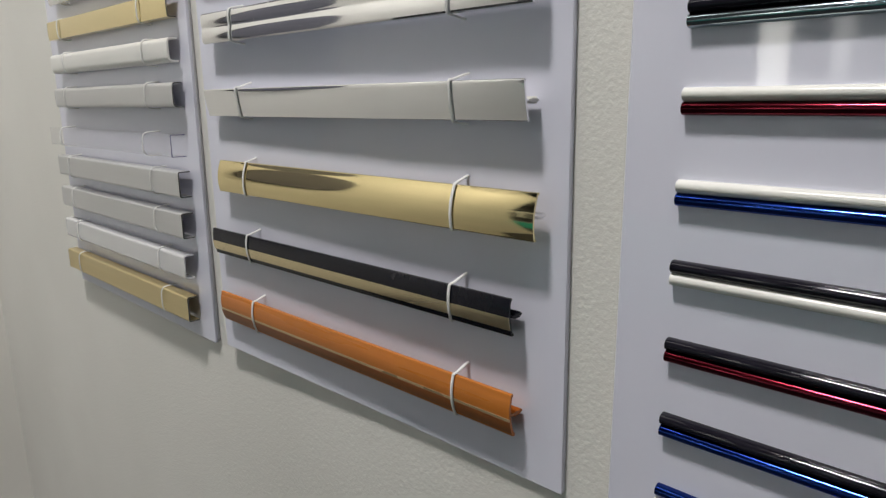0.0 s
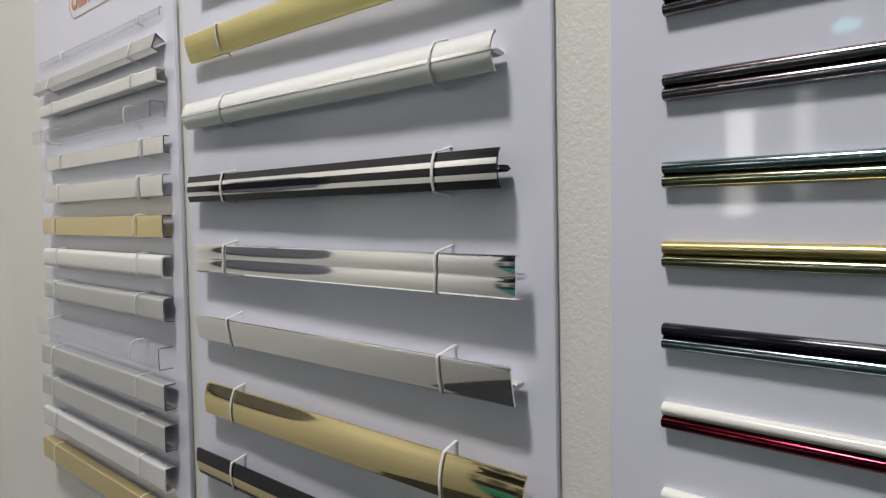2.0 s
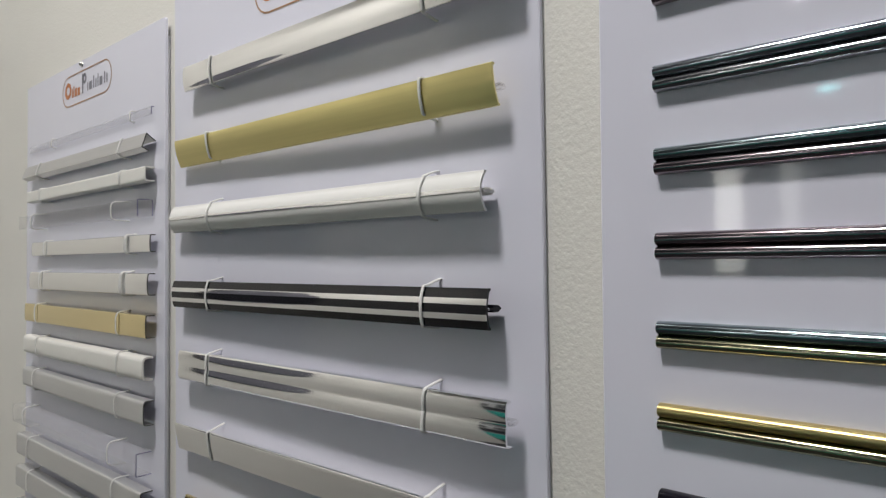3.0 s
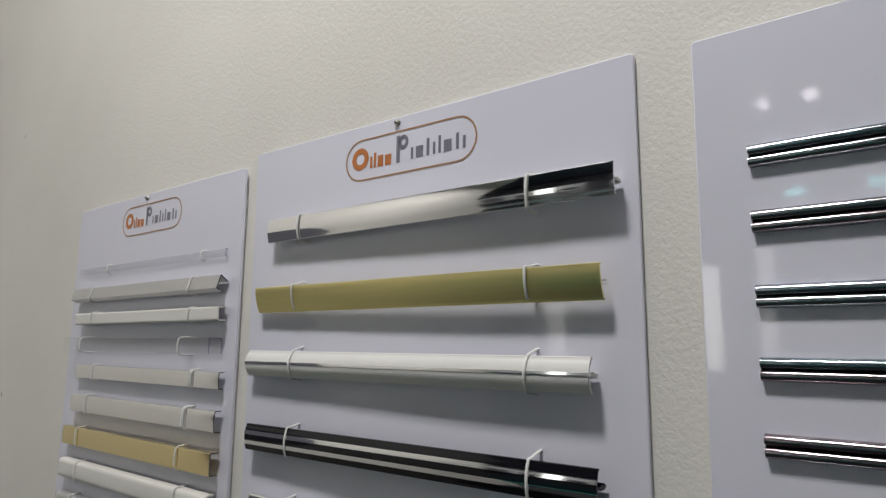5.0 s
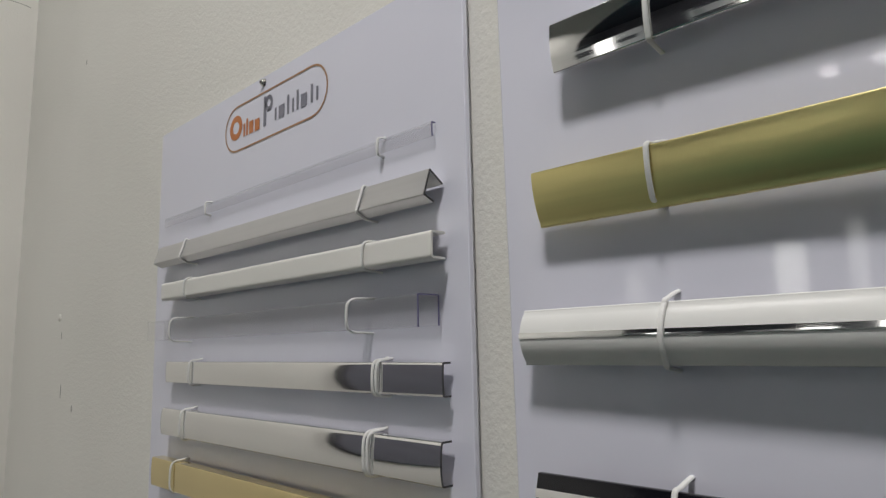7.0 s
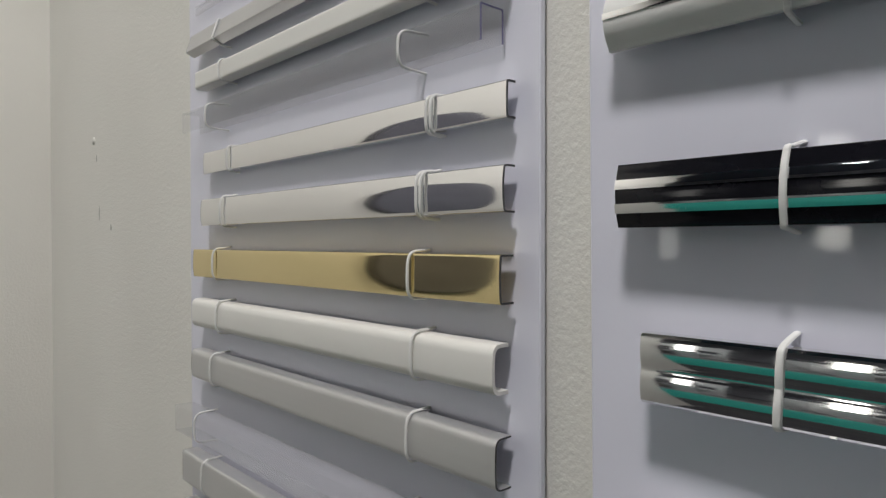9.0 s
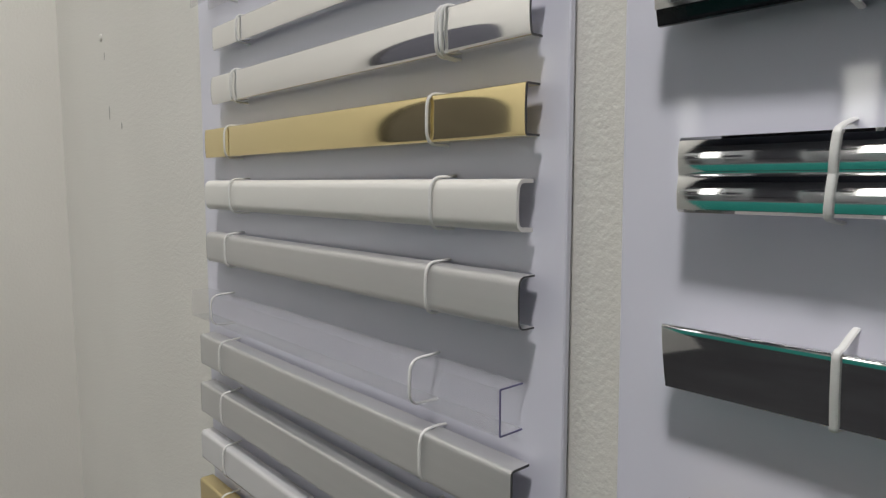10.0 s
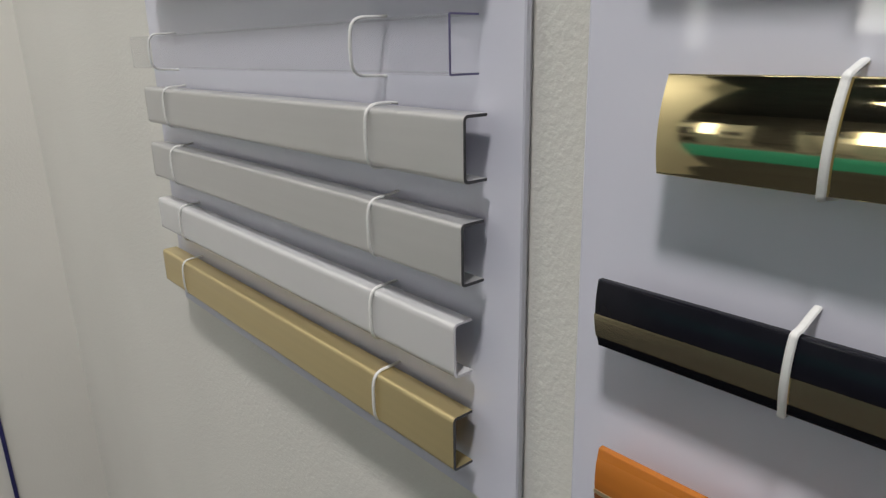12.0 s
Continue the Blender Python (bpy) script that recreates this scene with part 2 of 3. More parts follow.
GLOW_TEAL = lamp_glow("teal_sign_glow", (0.25, 0.9, 0.95), 20.0)


def ring_disc(r, h, n=20):
    bm = bmesh.new()
    bmesh.ops.create_cone(bm, cap_ends=True, segments=n, radius1=r, radius2=r * 0.8, depth=h)
    return bm


def dome(r):
    bm = bmesh.new()
    bmesh.ops.create_uvsphere(bm, u_segments=14, v_segments=8, radius=r)
    return bm


def high_bay(x, y):
    ob = empty("high_bay_lamp", pose(x, y, 7.0))
    part("housing", ring_disc(0.22, 0.25), DARK, ob)
    part("lens", dome(0.125), GLOW_LAMP, ob, "glowing white lens", at=pose(0, 0, -0.14))
    part("rod", box(-0.01, 0.01, -0.01, 0.01, 0.12, 0.5), DARK, ob)
    return tagged(ob, "round hall lamp hanging from the dark ceiling", "ceiling lamp", group="hall ceiling lamps")


lamp_one = high_bay(-9.5, 1.65)
for x, shift in ((-9.5, 0.0), (-14.0, -0.18), (-17.8, -0.25)):
    for y in (-6.9, -6.0, -2.3, -1.4, 1.65, 2.55):
        if (x, y) != (-9.5, 1.65):
            copy_thing(lamp_one, pose(x, y + shift, 7.0))


def spot_fixture(y, long):
    """An arm spot that reaches over from the top of the booth wall."""
    ob = empty("arm_spot", pose(0, y, 3.3))
    part("clamp", box(-0.01, 0.1, -0.025, 0.025, 0.001, 0.095, 0.004), DARK, ob)
    part("arm", box(SPOT_X, 0.0, -0.008, 0.008, 0.075, 0.091, 0.002), DARK, ob)
    part("head", box(SPOT_X - 0.06, SPOT_X + 0.06, -long / 2 - 0.03, long / 2 + 0.03, SPOT_Z + 0.050 - 3.3, SPOT_Z + 0.11 - 3.3, 0.008), DARK, ob)
    return tagged(ob, "dark arm spot reaching over the booth wall", "spot lamp", group="arm spots over the wall")


for y, long in zip(SPOT_Y, SPOT_LONG):
    spot_fixture(y, long)


def oval_plate(rx, rz, y0, y1, bevel, power=2.6, n=40):
    """An upright plate with a soft oval outline, facing -y."""
    bm = bmesh.new()
    rings = []
    for y, k in ((y1, 0.0), (y0 + bevel, 0.0), (y0, bevel)):
        ring = []
        for i in range(n):
            a = 2 * math.pi * i / n
            c, d = math.cos(a), math.sin(a)
            ring.append(bm.verts.new(((rx - k) * math.copysign(abs(c) ** (2 / power), c), y, (rz - k) * math.copysign(abs(d) ** (2 / power), d))))
        rings.append(ring)
    for r0, r1 in zip(rings, rings[1:]):
        for i in range(n):
            bm.faces.new((r0[i], r0[(i + 1) % n], r1[(i + 1) % n], r1[i]))
    bm.faces.new(rings[0])
    bm.faces.new(rings[-1])
    return bm


def reflected_oval():
    """A dark oval on the side wall, added for an unknown shape in the mirror faces."""
    ob = empty("added_oval", pose(-0.995, CORNER, 1.555))
    part("frame", oval_plate(0.236, 0.315, -0.035, -0.001, 0.005), DARK, ob)
    part("glass", oval_plate(0.222, 0.300, -0.0375, -0.0353, 0.001), BOARD, ob, "dark glossy face of the added oval")
    return tagged(ob, "dark glossy oval added on the side wall for the mirror reflections", "wall board")


reflected_oval()
cable = part("cable", box(-0.0035, 0.0035, -0.006, 0.0, 0.0, 0.86, 0.0015), CABLE, at=pose(-0.147, CORNER, 0.002))
tagged(cable, "dark blue cable running up the side wall", "cable")


def fair_stand(x, y, w, h, wall, header, seed):
    """A stand with boards of several greys on its back wall, posts, shelves and a counter."""
    rnd = random.Random(seed)
    ob = empty("fair_stand", pose(x, y, 0))
    part("back_wall", box(-0.06, 0.0, -w / 2, w / 2, 0.0, h), wall, ob)
    part("side_wall", box(0.0, 1.2, w / 2 - 0.05, w / 2, 0.0, h), wall, ob)
    part("header", box(1.1, 1.2, -w / 2, w / 2 - 0.05, h - 0.35, h), header, ob)
    part("post", box(1.1, 1.16, -w / 2, -w / 2 + 0.06, 0.0, h - 0.35), header, ob)
    part("counter", box(0.5, 0.95, -w * 0.3, w * 0.1, 0.0, 1.0, 0.01), DARK, ob)
    part("counter_top", box(0.46, 0.99, -w * 0.32, w * 0.12, 1.0, 1.03, 0.005), wall, ob)
    left = -w / 2 + 0.12
    while left < w / 2 - 0.5:
        wide = rnd.uniform(0.25, 0.75)
        low = rnd.uniform(0.7, 1.3)
        part("display_board", box(0.002, 0.03, left, left + wide, low, rnd.uniform(1.75, h - 0.42)), rnd.choice((DARK, HALL, BOARD, HALL_FLOOR)), ob)
        part("shelf", box(0.002, 0.3, left, left + wide, low - 0.32, low - 0.28), rnd.choice((wall, DARK)), ob)
        left += wide + rnd.uniform(0.1, 0.4)
    return tagged(ob, "exhibition stand across the aisle with a counter", "exhibition stand", group="stands across the aisle")


fair_stand(-9.4, -4.2, 4.5, 2.6, BOOTH, DARK, 3)
fair_stand(-9.6, 1.0, 3.6, 2.4, BOOTH, DARK, 5)
fair_stand(-9.4, 6.0, 4.4, 2.8, BOOTH, DARK, 8)
fair_stand(-11.4, 10.8, 4.0, 2.6, DARK, BOOTH, 13)


def light_totem(x, y, w, h, glow=GLOW_BOX):
    ob = empty("light_box", pose(x, y, 0))
    part("case", box(-0.1, 0.0, -w / 2, w / 2, 0.0, h, 0.01), BOOTH, ob)
    part("face", box(0.001, 0.006, -w / 2 + 0.02, w / 2 - 0.02, h - 1.3, h - 0.03), glow, ob, "glowing white face")
    return tagged(ob, "upright white light box beside a stand", "light box", group="light boxes in the hall")


light_totem(-8.0, 1.87, 0.35, 2.75)
light_totem(-8.1, 3.85, 0.30, 2.6, GLOW_FAINT)
light_totem(-8.2, 1.22, 0.22, 2.95, GLOW_FAINT)
sign = empty("hanging_sign", pose(-9.0, 0.95, 3.75))
part("face", box(0, 0.03, -0.13, 0.13, -0.035, 0.035, 0.01), GLOW_TEAL, sign, "glowing teal face")
part("wire", box(0.01, 0.016, -0.11, -0.104, 0.035, 3.75), DARK, sign)
part("wire", box(0.01, 0.016, 0.104, 0.11, 0.035, 3.75), DARK, sign)
tagged(sign, "glowing teal sign hanging in the hall", "sign", group="hanging signs")
copy_thing(sign, pose(-9.0, 0.05, 3.75))

# ---- small marks on the paint ----
MARK = plain("scuff_grey", (0.42, 0.41, 0.38), 0.6, wear=0.15, grain=300)


def wall_mark(y, z, wide, tall, material, lift, words):
    bm = bmesh.new()
    bmesh.ops.create_uvsphere(bm, u_segments=10, v_segments=6, radius=1.0, matrix=Matrix.Diagonal((lift, wide / 2, tall / 2, 1)))
    for v in bm.verts:
        v.co *= 1 + 0.25 * noise.noise(v.co * 300 + Vector((y, z, 0)) * 50)
    ob = part("wall_mark", bm, material, at=pose(W0, y, z))
    return tagged(ob, words, "wall mark", kind="structure")


wall_mark(0.918, 1.693, 0.014, 0.012, WALL, 0.0025, "small raised blob of paint on the wall")
wall_mark(0.905, 1.664, 0.004, 0.012, MARK, 0.0003, "small grey scuff on the wall paint")
wall_mark(0.893, 1.580, 0.005, 0.022, MARK, 0.0003, "small grey scuff on the wall paint")
wall_mark(0.835, 1.557, 0.006, 0.010, MARK, 0.0003, "small grey scuff on the wall paint")
wall_mark(0.860, 2.100, 0.004, 0.010, MARK, 0.0003, "small grey scuff on the wall paint")
bm = bmesh.new()
ends = [[bm.verts.new((-0.004 - 0.062 * k / 8, -0.0004, 2.325 - 0.012 * (k / 8) ** 2 + 0.012 * k / 8 + dz)) for dz in (-0.0009, 0.0009)] for k in range(9)]
for (p, q), (r, t) in zip(ends, ends[1:]):
    bm.faces.new((p, q, t, r))
tagged(part("wall_scratch", bm, MARK, at=pose(0, CORNER, 0)), "thin grey scratch across the wall paint", "wall mark", kind="structure")

# ---- display panels ----
# right edge, left edge, top, lean to the right towards the bottom
PANELS = {"one": (0.029, 0.518, -0.010, 0.0), "two": (-0.4985, -0.004, 0.0, 0.0085), "three": (-1.046, -0.546, -0.007, 0.0)}
# the second panel stands off the wall at its left edge and rests against it at its right
TURN = 0.010
TURNED = Matrix.Translation((0, -0.1, 0)) @ Matrix.Rotation(TURN, 4, "Z") @ Matrix.Translation((0, 0.1, 0))


def on_panel(y):
    """The turn of the panel that a thing at y hangs on."""
    return TURNED if -0.52 < y < 0.0 else Matrix.Identity(4)


FACE = 0.0


def sheet_spring(y, y1, spring):
    """A sheet that springs off its backing towards one edge, evenly over 0.33 m."""
    return -spring * max(0.0, 0.33 - (y1 - y))


def panel_sheet(y0, y1, z1, lean=0.0, spring=0.0, r=0.003):
    """A thin sheet with rounded corners and eased edges."""
    z0 = z1 - 0.80
    bm = bmesh.new()
    ys = [y0, y0 + r * 0.3, y0 + r] + [y1 - 0.36, y1 - 0.33, y1 - 0.30] + [y1 - r, y1 - r * 0.3, y1]
    cols = []
    for y in ys:
        near = max(0.0, y0 + r - y, y - y1 + r)
        drop = r - math.sqrt(max(0.0, r * r - near * near))
        edge = 0.0006 if y in (y0, y1) else 0.0
        col = []
        for x, z in ((0.0035, z0 + drop), (0.0008, z0 + drop), (edge, z0 + drop + 0.0008), (edge, z1 - drop - 0.0008), (0.0008, z1 - drop), (0.0035, z1 - drop)):
            col.append(bm.verts.new((FACE + x + sheet_spring(y, y1, spring), y - lean * (z1 - z), z)))
        cols.append(col)
    for c0, c1 in zip(cols, cols[1:]):
        for i in range(6):
            bm.faces.new((c0[i], c0[(i + 1) % 6], c1[(i + 1) % 6], c1[i]))
    bm.faces.new(cols[0])
    bm.faces.new(cols[-1])
    return bm


def flat(points, hole=None, face=lambda y: 0.0, lift=0.0004):
    """A printed shape on the panel's face: a closed outline of (y, z), or the ring between two outlines."""
    bm = bmesh.new()
    a = [bm.verts.new((face(y) - lift, y, z)) for y, z in points]
    if hole is None:
        bm.faces.new(a)
    else:
        b = [bm.verts.new((face(y) - lift, y, z)) for y, z in hole]
        for i in range(len(a)):
            j = (i + 1) % len(a)
            bm.faces.new((a[i], a[j], b[j], b[i]))
    return bm


def capsule(cy, cz, w, h, n=10):
    r, pts = h / 2, []
    for side, a0 in ((1, -90), (-1, 90)):
        for i in range(n + 1):
            a = radians(a0 + 180 * i / n)
            pts.append((cy + side * (w / 2 - r) + r * math.cos(a), cz + r * math.sin(a)))
    return pts


def bar(y, z0, z1, w):
    return [(y + w / 2, z0), (y - w / 2, z0), (y - w / 2, z1), (y + w / 2, z1)]


def logo(panel, cy, cz, face):
    """A capsule line with plain marks in the colours of the lettering."""
    w, h = 0.178, 0.047
    part("logo_outline", flat(capsule(cy, cz, w, h), capsule(cy, cz, w - 0.0036, h - 0.0036), face), LOGO_LINE, panel, "brown capsule-shaped printed line")
    left = cy + w / 2
    base = cz - 0.011
    ring = capsule(left - 0.0225, base + 0.0125, 0.025, 0.025)
    part("logo_mark", flat(ring, capsule(left - 0.0225, base + 0.0125, 0.0125, 0.0125), face), LOGO_ORANGE, panel, "orange printed ring")
    for off, tall, wide in ((0.039, 0.013, 0.0034), (0.0445, 0.0165, 0.0034), (0.0525, 0.0125, 0.008), (0.0635, 0.0115, 0.009)):
        part("logo_mark", flat(bar(left - off, base, base + tall, wide), None, face), LOGO_ORANGE, panel, "orange printed bar")
    part("logo_mark", flat(bar(left - 0.0775, base, base + 0.029, 0.005), None, face), LOGO_GREY, panel, "grey printed bar")
    part("logo_mark", flat(capsule(left - 0.0845, base + 0.021, 0.014, 0.016), capsule(left - 0.0845, base + 0.021, 0.006, 0.007), face), LOGO_GREY, panel, "grey printed ring")
    for off, tall, wide in ((0.0965, 0.012, 0.0032), (0.1065, 0.012, 0.0095), (0.1175, 0.018, 0.0036), (0.1255, 0.0125, 0.0032), (0.1325, 0.018, 0.0032), (0.1425, 0.012, 0.0095), (0.1545, 0.0165, 0.0036), (0.1625, 0.0125, 0.0032)):
        part("logo_mark", flat(bar(left - off, base + 0.001, base + 0.001 + tall, wide), None, face), LOGO_GREY, panel, "grey printed bar")


def display_panel(key, with_logo):
    y0, y1, z1, lean = PANELS[key]
    spring = 0.013 if key == "two" else 0.0
    z1 += TOP
    turn = on_panel(y1)
    ob = empty("display_panel", turn)
    part("front_sheet", panel_sheet(y0, y1, z1, lean, spring), PANEL, ob)
    board = box(0.0038, W0 - 0.0003, y0 + 0.003, y1 - 0.004, z1 - 0.797, z1 - 0.022)
    for v in board.verts:
        if v.co.x > 0.006 and key == "two":
            v.co.x += (v.co.y + 0.1) * TURN
        v.co.y -= lean * (z1 - v.co.z)
    part("backing_board", board, BACKING, ob, "pale backing board behind the sheet")
    if with_logo:
        logo(ob, (y0 + y1) / 2 - (0.004 if key == "one" else 0.003), z1 - 0.039, lambda y: sheet_spring(y, y1, spring))
    return tagged(ob, "glossy bluish-white plastic sample panel fixed to the wall", "display panel", group="sample panels on the wall")


display_panel("one", True)
display_panel("two", True)
display_panel("three", False)


def panel_screw(y, z):
    ob = empty("screw", on_panel(y) @ pose(-0.0012 if y < 0 else 0, y, z) @ Matrix.Scale(0.78, 4))
    bm = bmesh.new()
    bmesh.ops.create_cone(bm, cap_ends=True, segments=20, radius1=0.0052, radius2=0.0046, depth=0.0012, matrix=pose(-0.0007, 0, 0, 0, -90, 0))
    part("washer", bm, SCREW, ob)
    bm = bmesh.new()
    bmesh.ops.create_uvsphere(bm, u_segments=16, v_segments=8, radius=0.0038, matrix=pose(-0.0022, 0, 0, 0, -90, 0) @ Matrix.Diagonal((1, 1, 0.75, 1)))
    part("head", bm, SCREW, ob)
    part("recess", box(-0.0056, -0.0048, -0.0016, 0.0016, -0.0005, 0.0005), DARK_EDGE, ob)
    part("recess", box(-0.0056, -0.0048, -0.0005, 0.0005, -0.0016, 0.0016), DARK_EDGE, ob)
    return tagged(ob, "small nickel screw with cross recess in panel top", "screw", group="panel screws")


panel_screw(0.284, TOP - 0.0165)
panel_screw(-0.241, TOP - 0.0065)

# ---- samples: sections ----
MM = 0.001


def mm(line):
    return [(d * MM, z * MM) for d, z in line]


def u_section(h, depth, r=2.0, bulge=0.0, back=4.5):
    """A channel, open towards the panel: top flange, front, bottom flange."""
    line = rounded([(back, h / 2), (depth, h / 2), (depth, -h / 2), (back, -h / 2)], r)
    front = [p for p in line[1:-1] if p[0] > depth - 1e-6]
    line = line[:line.index(front[0]) + 1] + [(depth, h / 2 * k / 10) for k in range(9, -10, -1) if abs(h / 2 * k / 10) < h / 2 - r - 0.2] + line[line.index(front[-1]):]
    return mm([(d + bulge * (1 - (2 * z / h) ** 2) * (d - back) / (depth - back), z) for d, z in line])


def bow_section(h, d_top, d_bot, bulge, lip=3.0):
    """A bowed front with short lips turned back at top and bottom."""
    front = arc(h / 2 - 1.5, d_top, -h / 2 + 1.5, d_bot, bulge)
    top = rounded([(d_top - lip, h / 2), (d_top - 0.2, h / 2), front[0]], 1.4)
    low = rounded([front[-1], (d_bot - 0.2, -h / 2), (d_bot - lip, -h / 2)], 1.4)
    return mm(top[:-1] + front + low[1:])


def piece_of(line, z0, z1, lift=0.00045):
    """The stretch of a section between two heights, lifted off it a little."""
    line = offset_line(line, -lift)
    front = max(d for d, z in line)
    pts = []
    for (d0, a), (d1, b) in zip(line, line[1:]):
        for k in range(6):
            s = k / 6
            z = a + (b - a) * s
            d = d0 + (d1 - d0) * s
            if z0 >= z >= z1 and d > front * 0.45:
                pts.append((d, z))
    return pts


def barbed_stem(d0, d1, z, thick=1.8, barb=1.6):
    """The web behind a profile that is pressed into a groove, with barbs."""
    top = [(d0, z + thick / 2)]
    n = 3
    for i in range(n):
        a = d0 + (d1 - d0) * (0.35 + 0.6 * i / n)
        b = d0 + (d1 - d0) * (0.35 + 0.6 * (i + 0.8) / n)
        top += [(a, z + thick / 2), (a, z + thick / 2 + barb), (b, z + thick / 2)]
    top += [(d1, z + thick / 2 * 0.8)]
    return top, [(d, 2 * z - h) for d, h in top]


def stem_mesh(y0, y1, d0, d1):
    top, low = barbed_stem(d0, d1, 0)
    bm = bmesh.new()
    ends = []
    for y in (y0, y1):
        ends.append(([bm.verts.new((-d * MM, y, z * MM)) for d, z in top], [bm.verts.new((-d * MM, y, z * MM)) for d, z in low]))
    (t0, l0), (t1, l1) = ends
    for i in range(len(top) - 1):
        bm.faces.new((t0[i], t0[i + 1], t1[i + 1], t1[i]))
        bm.faces.new((l0[i + 1], l0[i], l1[i], l1[i + 1]))
        bm.faces.new((t0[i], l0[i], l0[i + 1], t0[i + 1]))
        bm.faces.new((t1[i + 1], l1[i + 1], l1[i], t1[i]))
    return bm


def cable_tie(line, z, y, seed, slant=0.0, snug=True, gap=1.1):
    """A white tie round a sample: out of the panel, over the section and back in."""
    hull = [(d, h) for d, h in line if d > (0.70 if y < 0 else 0.40) * max(p[0] for p in line)]
    hull = offset_line(hull, -gap * MM)
    if not snug:
        deep, tall = max(d for d, h in hull), [h for d, h in line]
        mid, half = (max(tall) + min(tall)) / 2, (max(tall) - min(tall)) / 2 + 0.0016
        back = 0.3 * deep
        hull = []
        for i in range(15):
            a = math.pi * (0.5 - i / 14)
            c, k = math.cos(a), math.sin(a)
            hull.append((back + (deep + 0.0012 - back) * abs(c) ** 0.45, mid + half * math.copysign(abs(k) ** 0.55, k)))
    top, bot = hull[0], hull[-1]
    up = (4.5 if y < 0 else 0.4) * MM + 2 * MM * noise.noise((seed * 3.3, 0, 0))
    pts = [(-0.001, top[1] + up, 0), (0.001, top[1] + up, 0)]
    path = pts + [(top[0] * 0.55, top[1] + up * 0.55, 0)] + [(d, h, 0) for d, h in hull] + [(bot[0] * 0.5, bot[1] - (1.2 if y < 0 else 0.2) * MM, 0), (-0.001, bot[1] - (2.2 if y < 0 else 0.4) * MM, 0)]
    for _ in range(3):
        soft = [path[0]]
        for p, q in zip(path, path[1:]):
            soft += [tuple(0.75 * u + 0.25 * v for u, v in zip(p, q)), tuple(0.25 * u + 0.75 * v for u, v in zip(p, q))]
        path = soft + [path[-1]]
    n = len(path)
    path = [(d, h, slant * (i / (n - 1) - 0.5)) for i, (d, h, _) in enumerate(path)]
    ob = part("cable_tie", tube(path, (1.5 if y < 0 else 1.2) * MM, 0.9 * MM, 0.0), TIE, at=on_panel(y) @ pose(0, y, TOP + z))
    return tagged(ob, "white nylon cable tie holding a profile on the panel", "cable tie", group="cable ties on the panels")


def sample(line, thick, right, left, z_mid, body, label, ties=(), strips=(), stem=None, flare=0.0, edge=None, category="profile", name="edging_profile", seed=0, group="profile samples on the panels", tie_slant=0.002):
    ob = empty(name, on_panel(left) @ pose(0, (right + left) / 2, TOP + z_mid))
    half = (left - right) / 2
    part("body", shell(line, thick * MM, -half, half, flare, seed), body, ob)
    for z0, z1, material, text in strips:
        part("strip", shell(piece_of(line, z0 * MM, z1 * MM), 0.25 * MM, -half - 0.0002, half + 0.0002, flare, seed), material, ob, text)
    if stem:
        d0, d1, material = stem
        part("stem", stem_mesh(-half + 0.0005, half - 0.0005, d0, d1), material, ob, "barbed web at the back of the profile")
    if edge:
        for y in (-half - 0.0003, half - 0.0002)[:1 if edge is CLEAR_EDGE else 2]:
            part("cut_edge", shell(line, thick * MM, y, y + 0.0005, 0, seed), edge, ob)
    tagged(ob, label, category, group=group)
    for i, y in enumerate(ties):
        cable_tie(line, z_mid, y, seed * 7 + i, tie_slant, snug=left < 0 or "ridge" in label)
    return ob


# ---- panel one: channel and angle samples, from top to bottom ----
sample(mm([(0.8, 5.0), (4.5, 5.0), (4.5, -5.0), (3.0, -5.0)]), 0.8, 0.056, 0.490, -0.1205, CLEAR, "thin clear plastic strip, almost invisible", (0.385, 0.110), edge=CLEAR_EDGE, seed=1)
sample(mm(rounded([(1.0, 2.0), (13.0, 10.5), (19.0, -8.0), (10.0, -12.0)], 1.2)), 1.2, 0.050, 0.480, -0.161, STEEL, "brushed steel angle profile with a ridge", (0.413, 0.118), edge=DARK_EDGE, seed=2)
sample(u_section(18, 17, 2.5), 1.6, 0.046, 0.461, -0.201, WHITE, "white plastic channel profile with rounded edges", (0.401, 0.113), edge=WHITE, seed=3)
sample(mm(rounded([(3.0, -9.5), (3.0, 10.5), (22.0, 10.5), (22.0, -10.5)], 1.0)), 1.0, 0.054, 0.482, -0.242, CLEAR, "clear transparent plastic channel profile", (0.420, 0.124), edge=CLEAR_EDGE, seed=4)
sample(u_section(21.5, 11, 1.5, 0.55, 4.0), 1.2, 0.044, 0.455, -0.285, CHROME, "narrow mirror chrome channel profile", (0.396, 0.109, 0.105), edge=DARK_EDGE, seed=5)
sample(u_section(27, 13.4, 2.0, 1.45), 1.2, 0.044, 0.455, -0.335, CHROME, "wide mirror chrome channel profile", (0.404, 0.115, 0.111), edge=DARK_EDGE, seed=6)
sample(u_section(28, 15.5, 1.5, 0.75), 1.2, 0.045, 0.471, -0.386, GOLD_MIRROR, "mirror gold channel profile", (0.419, 0.122), edge=DARK_EDGE, seed=7)
sample(u_section(29, 17, 6.0, 1.0), 2.2, 0.049, 0.471, -0.437, WHITE, "cream-white plastic profile with rounded face", (0.408, 0.117), edge=WHITE, seed=8)
sample(u_section(30, 17, 5.0, 0.8), 1.0, 0.047, 0.473, -0.490, SILVER, "satin silver profile with rounded face", (0.423, 0.122), edge=DARK_EDGE, seed=9)
